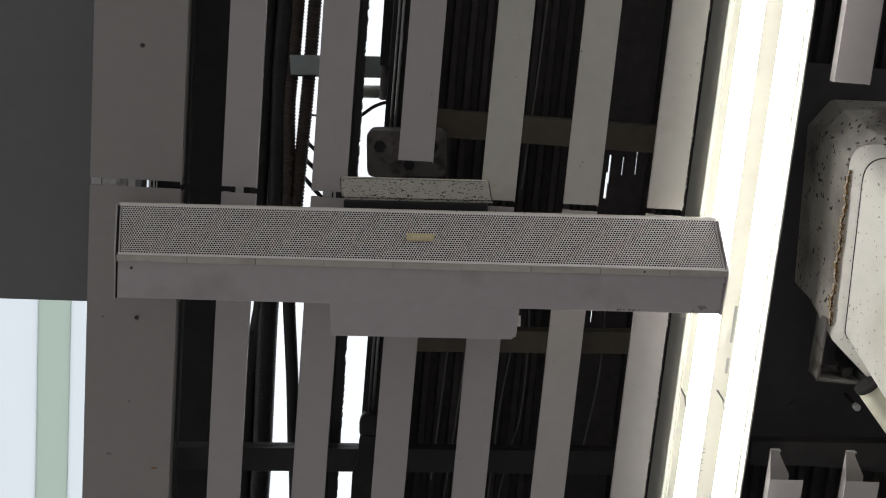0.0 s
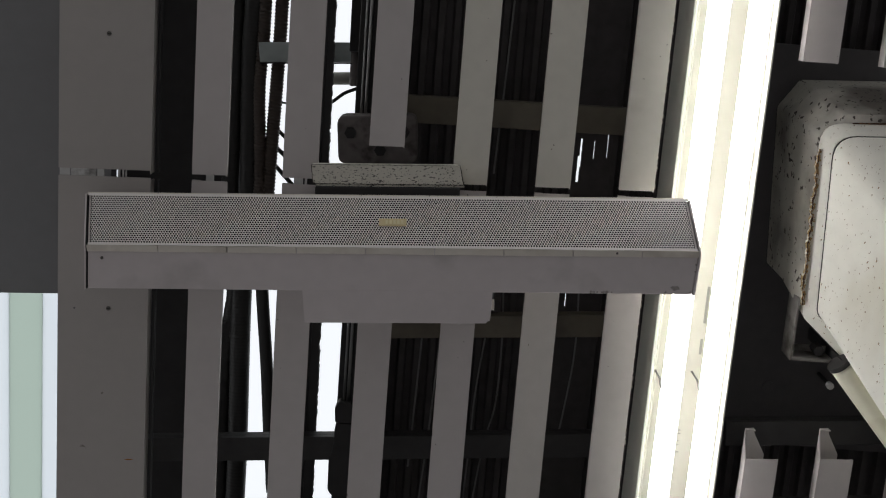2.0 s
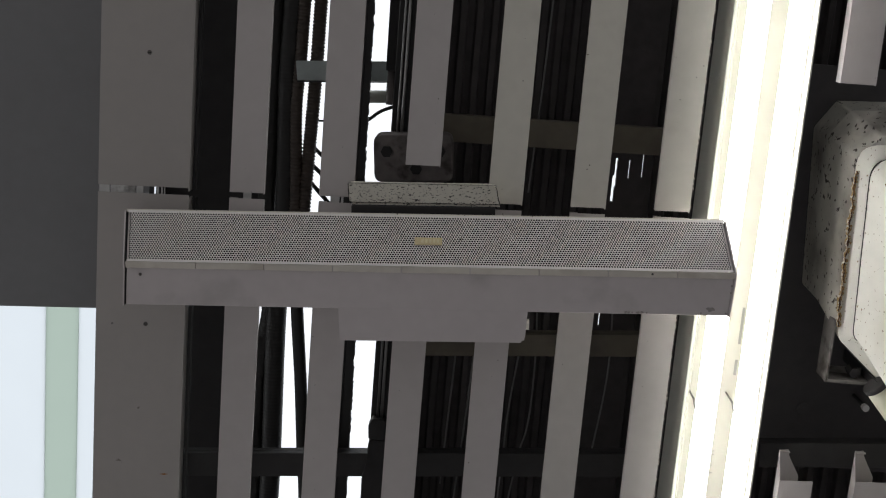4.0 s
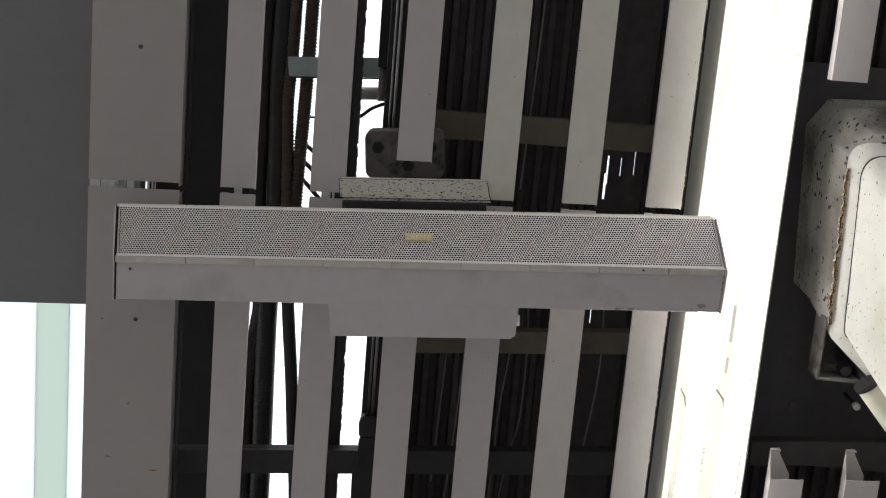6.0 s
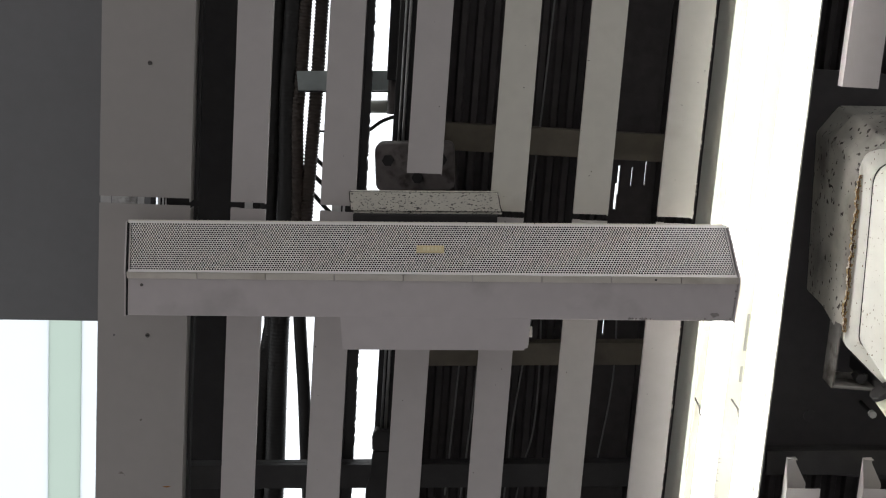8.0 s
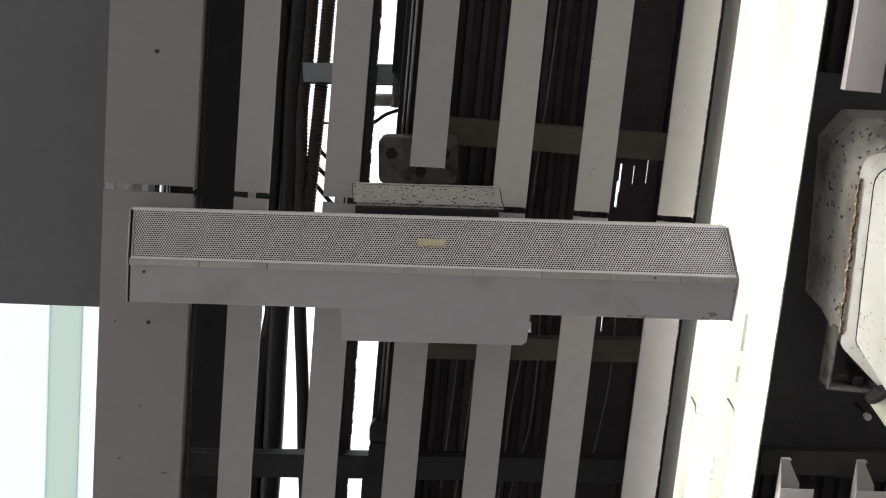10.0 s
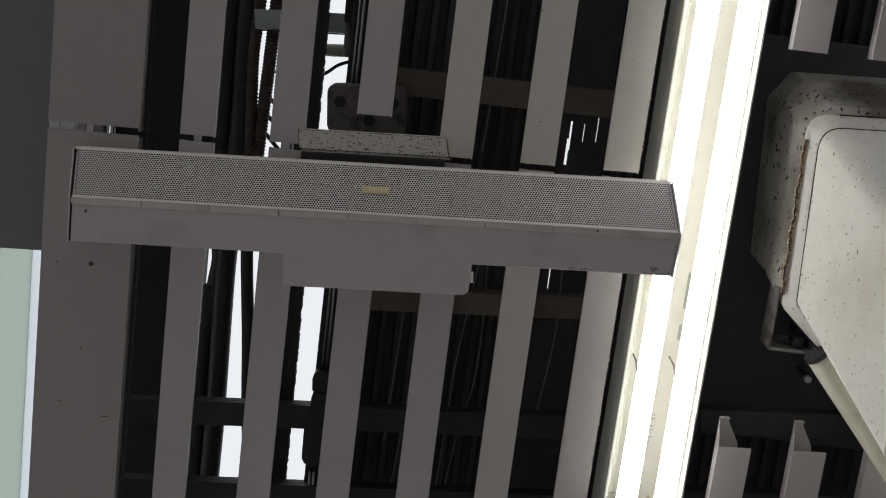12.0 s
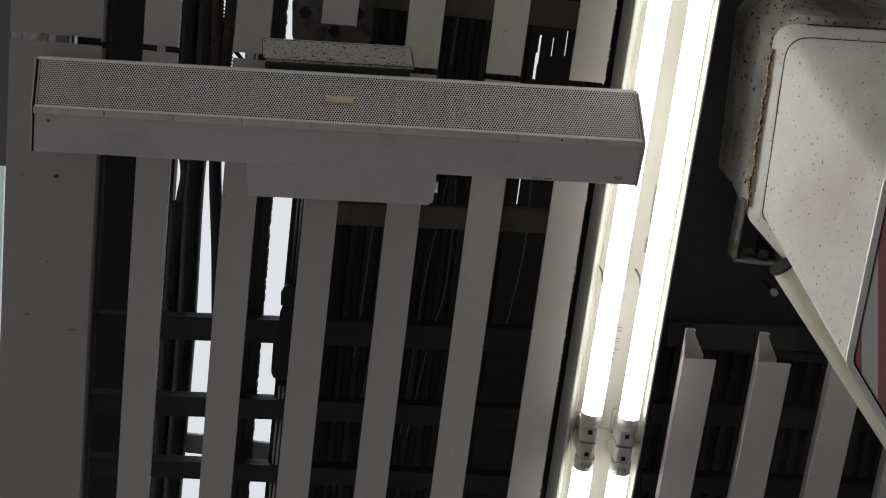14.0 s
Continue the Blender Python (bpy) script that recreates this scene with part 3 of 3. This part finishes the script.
part("rim", loft([ring(offset_poly(PLAN, -0.002), 0.013, R4), ring(offset_poly(PLAN, -0.002), 0.008, R4), ring(rim_in, -0.005, R4), ring(rim_in, 0.006, R4)]), M_BOX, sign)
PANEL = [(1.2235, 0.0310), (1.6410, -0.0029), (1.6774, 0.9326), (1.2262, 0.3892)]
door_in = offset_poly(PLAN, 0.02)
part("cover", loft([ring(door_in, -0.001, R4), ring(door_in, -0.010, R4), ring(PANEL, -0.148, [0.04, 0.04, 0.04, 0.01])]), M_BOX, sign, "cream cover with small rust specks")
part("panel_rim", loft([ring(offset_poly(PANEL, -0.001), -0.146, R4), ring(offset_poly(PANEL, -0.001), -0.154, R4), ring(offset_poly(PANEL, 0.010), -0.155, R4), ring(offset_poly(PANEL, 0.010), -0.149, R4)]), M_BOX, sign)
part("panel_gap", loft([ring(offset_poly(PANEL, 0.0102), -0.1555, R4), ring(offset_poly(PANEL, 0.0102), -0.1495, R4), ring(offset_poly(PANEL, 0.0135), -0.1495, R4), ring(offset_poly(PANEL, 0.0135), -0.1545, R4)], cap=False), M_HOLE, sign, "dark gap inside the panel rim")
# striped face: bands lie across it
inner = [Vector(p) for p in rounded(offset_poly(PANEL, 0.013), [0.04, 0.04, 0.04, 0.01], 8)]
part("striped_face", prism([tuple(p) for p in inner], "z", -0.152, -0.149), M_RED, sign, "red and white striped reflective face")
for k in range(-3, 12):
    # slanting white bands, cut to the face
    bm = prism([tuple(p) for p in inner], "z", -0.1526, -0.1522)
    nrm = Vector((0.98, -0.21, 0)).normalized()
    a = Vector((1.244, 0.342, 0)) + nrm * (k * 0.078)
    for point, sign_n in ((a, -nrm), (a + nrm * 0.028, nrm)):
        geom = bm.verts[:] + bm.edges[:] + bm.faces[:]
        bmesh.ops.bisect_plane(bm, geom=geom, plane_co=point, plane_no=sign_n, clear_outer=True)
    if len(bm.faces):
        part("stripe", bm, M_WHITE, sign, "white reflective stripe")
    else:
        bm.free()
# ragged rust along the rim
rng = random.Random(4)
ys = [-0.120 + 0.0023 * k for k in range(125)]
mid = [1.0400 + y * 0.030 + 0.0012 * math.sin(y * 90) + 0.0008 * math.sin(y * 310 + 1) for y in ys]
wide = [0.0003 + 0.0027 * max(0.0, noise.noise((0, y * 55, 3))) + 0.0017 * abs(noise.noise((0, y * 260, 7))) for y in ys]
part("rust_stain", prism([(x - 1.5 * w, y) for x, y, w in zip(mid, ys, wide)] + [(x + 0.003 + 2.0 * w, y) for x, y, w in zip(mid, ys, wide)][::-1], "z", 0.0022, 0.012), M_STAIN, sign, "yellow-brown rust stain along the rim")
part("rust_streak", prism([(x - w, y) for x, y, w in zip(mid, ys, wide)] + [(x + w, y) for x, y, w in zip(mid, ys, wide)][::-1], "z", 0.0004, 0.012), M_RUST, sign, "dark flaking rust along the rim")
# dark seam round the cover, closed along the slanting edge
bm = loft([ring(offset_poly(PLAN, 0.0189), -0.0052, R4), ring(offset_poly(PLAN, 0.0189), -0.0062, R4), ring(offset_poly(PLAN, 0.0202), -0.0066, R4), ring(offset_poly(PLAN, 0.0202), -0.0052, R4)], cap=False)
bmesh.ops.delete(bm, geom=[f for f in bm.faces if f.calc_center_median().y > 0.190], context="FACES")
part("seam", bm, M_HOLE, sign)
edge = [(1.090 + 0.008 * k, -0.1695 - 0.0005 * k, 0.0025) for k in range(30)]
part("rust_streak", prism([(x, y - 0.0008 - 0.0014 * abs(noise.noise((x * 90, 2, 1)))) for x, y, z in edge] + [(x, y + 0.0012 + 0.0014 * abs(noise.noise((x * 70, 5, 1)))) for x, y, z in edge][::-1], "z", 0.006, 0.012), M_RUST, sign, "thin rust line along the upper edge")
tagged(sign, "cream rusty metal sign housing with red and white striped face", "sign")


# ---- services in the sky slot ----
def run_of(name, bm, mat, label, category, group=""):
    return tagged(part(name, bm, mat), label, category, group)


# black hose and cables beside the beam; one bends away and leaves a sliver of sky
def strung(knots, h):
    return curve_points([(x, y, H + h) for x, y in knots])


run_of("cable", pipe(strung([(0.010, -1.6), (0.002, -0.6), (0.000, -0.323), (-0.003, -0.193), (0.000, -0.061), (0.003, 0.073), (0.001, 0.18), (-0.004, 0.30), (0.000, 0.58), (0.000, 0.70), (-0.006, 1.3), (-0.01, 2.8)], 0.25),
                     0.0205, 14, wave=0.0003, pitch=0.007), M_CABLE, "thick black ribbed hose running above the slats", "cable", "cables in the slot")
run_of("cable", pipe(strung([(-0.036, -1.6), (-0.036, 0.05), (-0.030, 0.2), (-0.018, 0.28), (-0.022, 0.33), (-0.032, 0.42), (-0.036, 0.55), (-0.036, 2.8)], 0.262), 0.0185, 12, wave=0.0003, pitch=0.005), M_CABLE,
       "thick black cable running above the slats", "cable", "cables in the slot")
flex = empty("flexible_conduit", pose(0, 0, 0))
part("corrugated_sleeve", pipe(strung([(0.075, -1.6), (0.058, -0.6), (0.052, -0.327), (0.0505, -0.225), (0.0475, -0.12), (0.0435, -0.013), (0.041, 0.063), (0.040, 0.13)], 0.24), 0.0128, 14, wave=0.0012, pitch=0.0062), M_FLEX, flex, "brown-black corrugated sleeve")
part("cable", pipe(strung([(0.040, 0.120), (0.036, 0.20), (0.038, 0.27), (0.054, 0.428), (0.066, 0.576), (0.076, 0.686), (0.085, 0.9), (0.09, 2.8)], 0.24), 0.0128, 14), M_CABLE, flex)
part("end_ring", pipe(strung([(0.0402, 0.112), (0.0398, 0.132)], 0.24), 0.0145, 14), M_DARK, flex)
tagged(flex, "dark corrugated conduit running on as smooth black cable", "conduit")
run_of("corrugated_conduit", pipe(strung([(0.034, -1.6), (0.026, -0.6), (0.0215, -0.325), (0.0195, -0.215), (0.0160, -0.150), (0.0165, -0.100), (0.0200, -0.040), (0.0225, 0.020), (0.024, 0.064), (0.022, 0.13)], 0.238), 0.0120, 14, wave=0.0011, pitch=0.0062), M_FLEX,
       "brown-black corrugated conduit beside the hose", "conduit")
# duct behind the second slat, its edge crusted
rng = random.Random(9)
edge = []
y = -1.6
while y < 2.6:
    lean = 0.1615 + 0.008 * y
    edge.append((lean + rng.choice((-0.0015, -0.0005, 0, 0, 0.0005)) + rng.uniform(-0.0004, 0.0008) + 0.0003 * math.sin(y * 31), y))
    y += rng.uniform(0.0025, 0.007)
duct = empty("cable_duct", pose(0, 0, H + 0.17))
part("tray", box(0.104, 0.1475, -1.6, 2.6, 0, 0.02, 0.001), M_DARK, duct)
part("crusted_edge", prism([(0.148, 2.6), (0.148, -1.6)] + edge, "z", 0.001, 0.019), M_CABLE, duct, "ragged crust of black dirt")
tagged(duct, "dark cable duct with a crusted edge", "duct")
# bright thin conduits along the slim beam
for x, z, r in ((0.2165, 0.130, 0.0024), (0.2245, 0.128, 0.0030)):
    run_of("conduit", pipe([(x, -1.6, H + z), (x + 0.004, 0.45, H + z)], r, 10), M_CONDUIT, "thin bright steel conduit above the slats", "conduit", "bright conduits")
    run_of("conduit", pipe([(x + 0.002, 0.66, H + z), (x + 0.004, 1.8, H + z)], r, 10), M_CONDUIT, "thin bright steel conduit above the slats", "conduit", "bright conduits")
for knots in ([(0.205, 0.460), (0.212, 0.446), (0.238, 0.448), (0.240, 0.488), (0.207, 0.488)],
              [(0.207, 0.500), (0.210, 0.489), (0.246, 0.490), (0.246, 0.640), (0.207, 0.640), (0.200, 0.628), (0.199, 0.568), (0.203, 0.552), (0.2065, 0.535)]):
    run_of("cable_clamp", prism(rounded(knots, 0.004, 4), "z", H + 0.112, H + 0.1385, 0.002), M_DARK, "dark lumpy clamp on the bright conduits", "clamp", "clamps under the beam")

# hanger strap across the slot
strap = empty("hanger_strap", pose(0.0145, -0.200, H + 0.216, 0, 0, -4.2))
part("plate", prism([(0, -0.0185), (0.172, -0.0185), (0.180, 0.0185), (0.002, 0.0185)], "z", 0, 0.004, 0.001), M_STRAP, strap)
part("fold", box(0.002, 0.176, 0.0195, 0.0215, -0.004, 0.02), M_DARK, strap, "dark turned edge")
tagged(strap, "grey-green galvanised hanger strap across the sky slot", "strap")
run_of("pipe_stub", pipe([(0.115, -0.151, H + 0.3), (0.206, -0.158, H + 0.3)], 0.0125, 16), M_PIPE2, "short cream pipe stub joining the beam", "pipe")
run_of("wire", pipe(curve_points([(0.10, -0.085, H + 0.3), (0.145, -0.104, H + 0.3), (0.175, -0.127, H + 0.3), (0.21, -0.142, H + 0.3)]), 0.0035, 8), M_CABLE, "black wire curling across the slot", "wire")
for x, y, w, k in ((0.062, -0.098, 0.0022, 0.0), (0.062, -0.028, 0.004, 0.03), (0.064, 0.010, 0.0045, 0.03), (0.064, 0.05, 0.0045, 0.035)):
    run_of("wire", pipe([(x - 0.025, y - k * 0.8, H + 0.3), (x + 0.045, y + k * 1.3, H + 0.31)], w, 8), M_CABLE, "short black wire crossing the slot", "wire", "wires in the slot")
box_side = empty("terminal_box", pose(0, 0, H + 0.2))
part("case", prism(rounded([(0.184, -0.50), (0.206, -0.50), (0.206, -0.215), (0.186, -0.215)], 0.003, 3), "z", 0, 0.05, 0.002), M_DARK, box_side)
part("gland", pipe([(0.196, -0.2145, 0.02), (0.197, -0.15, 0.02)], 0.0085, 12), M_MOUNT, box_side)
tagged(box_side, "dark narrow terminal box beside the conduits", "terminal box")

# speaker mount on the carrier
mount = empty("speaker_mount", pose(0.2545, -0.071, H + 0.085, 0, 0, -5))
part("base", prism(rounded([(-0.072, -0.042), (0.072, -0.042), (0.072, 0.045), (-0.072, 0.045)], 0.016), "z", 0, 0.05, 0.003), M_MOUNT, mount)
for x, y in ((-0.048, -0.012), (0.048, -0.012), (0.005, 0.02)):
    part("bolt", disc(x, y, -0.008, 0.011, 0.009, 6), M_DARK, mount)
part("arm", box(-0.05, 0.055, 0.045, 0.075, -0.05, 0.03, 0.003), M_DARK, mount)
tagged(mount, "dark cast speaker mount with bolts above the slats", "mount")

# thin wires below the deck
for knots in ([(0.500, 0.22), (0.488, 0.34), (0.478, 0.46), (0.476, 0.55), (0.468, 0.78)],
              [(0.516, 0.22), (0.523, 0.34), (0.521, 0.47), (0.503, 0.57), (0.482, 0.78)],
              [(0.364, 0.20), (0.362, 0.36), (0.353, 0.62)], [(0.400, 0.31), (0.390, 0.54), (0.376, 0.75)],
              [(0.665, 0.2), (0.67, 0.36), (0.65, 0.57)], [(0.492, -0.45), (0.485, -0.2), (0.477, 0.0)]):
    run_of("wire", pipe(curve_points([(x, y, H + 0.235) for x, y in knots]), 0.0018, 6), M_WIRE, "thin grey wire strung under the roof deck", "wire", "wires under the deck")

# grey fitting in the slot farther along
run_of("slot_cover", box(-0.036, 0.207, 0.860, 0.905, H + 0.29, H + 0.30, 0.002), M_STRAP, "dull grey cover plate across the sky slot", "cover plate")

# ---- joints, screws, marks ----
for x, w in ((-0.284, 0.018), (-0.251, 0.044), (-0.221, 0.012), (-0.189, 0.004), (-0.182, 0.003), (-0.177, 0.002), (-0.03, 0.014), (0.125, 0.016), (0.138, 0.004)):
    run_of("joint_strip", box(x - w / 2, x + w / 2, joint_y(x) - 0.012, joint_y(x) + 0.022, H + 0.0035, H + 0.0055), M_JOINT, "dull metal joining strip in a ceiling joint", "joint strip", "joint strips")

# angle bracket and bolt beside the sign housing
ang = empty("angle_bracket", pose(1.041, 0.155, H + 0.04))
part("side", prism([(0, 0), (0.118, 0), (0.118, 0.06), (0, 0.06)], "x", 0.0, 0.004), M_ANGLE, ang)
part("foot", box(0, 0.085, 0.112, 0.118, 0, 0.05, 0.001), M_ANGLE, ang)
part("lip", box(0.004, 0.085, 0.100, 0.112, 0.046, 0.05), M_ANGLE, ang)
part("bolt", disc(0.055, 0.10, 0.01, 0.01, 0.03, 6), M_DARK, ang)
tagged(ang, "dull grey angle bracket beside the sign housing", "bracket")
stub = empty("hanger_pipe", pose(1.1370, 0.2814, H))
part("pipe", pipe([(-0.016, -0.0185, 0), (0.0, 0.0, 0), (0.777, 0.880, 0.0)], 0.021, 20), M_PIPE, stub)
part("collar", pipe([(-0.021, -0.0243, 0), (-0.015, -0.0173, 0)], 0.0225, 20), M_DARK, stub, "dark collar")
part("hanger_plate", prism([(-0.030, 0.0), (-0.008, 0.0), (-0.008, 0.198), (-0.030, 0.198)], "x", -0.017, -0.013), M_DARK, stub)
tagged(stub, "cream painted hanger pipe with a dark collar behind the sign", "pipe")
bolt = empty("hanging_bolt", pose(1.153, 0.3445, H + 0.122))
part("head", disc(0, 0, 0, 0.007, 0.012, 8), M_WHITE, bolt)
part("shank", disc(0, 0, 0.0122, 0.004, 0.065, 8), M_DARK, bolt)
tagged(bolt, "small pale bolt under the cover panel", "bolt")

# crumbs of dirt along slat edges and on the speaker
rng = random.Random(12)
bm = bmesh.new()
for _ in range(150):
    y = rng.uniform(-0.45, 1.0)
    if -0.03 < y < 0.0:
        continue
    r = rng.uniform(0.0008, 0.0026)
    x = 0.748 + rng.uniform(-0.0005, 0.0015)
    bmesh.ops.create_icosphere(bm, subdivisions=1, radius=r, matrix=pose(x, y, H + rng.uniform(0, 0.004)) @ Matrix.Diagonal((0.6, rng.uniform(0.8, 2.2), 0.8, 1)))
tagged(part("dirt", bm, M_DIRT), "pale crumbs of dirt along the slat edge", "dirt", kind="stuff")
bm = bmesh.new()
for u, v, w in [(1.0395, 0.100, -0.106), (1.0385, 0.112, -0.106), (1.031, 0.004, -0.049), (1.032, 0.148, -0.107), (0.990, 0.148, -0.107)] + [(rng.uniform(0.86, 0.9), 0.149, -0.107) for _ in range(12)]:
    p = SP @ Vector((u, v, w))
    bmesh.ops.create_icosphere(bm, subdivisions=1, radius=rng.uniform(0.0015, 0.003), matrix=Matrix.Translation(p))
tagged(part("dirt", bm, M_SMUDGE), "dull crumbs of dirt on the speaker end", "dirt", kind="stuff")
# rust scratch and small hole on the edge panel
run_of("scratch", prism(rounded([(-0.170, 0.547), (-0.161, 0.545), (-0.153, 0.5455), (-0.161, 0.548)], 0.0005, 2), "z", H - 0.0006, H + 0.0004), M_RUST2, "thin orange rust scratch on the edge panel", "scratch")
run_of("rivet", disc(-0.264, 0.263, H - 0.0008, 0.0016, 0.001, 10), M_PRINT, "tiny dark rivet in the edge panel", "rivet")
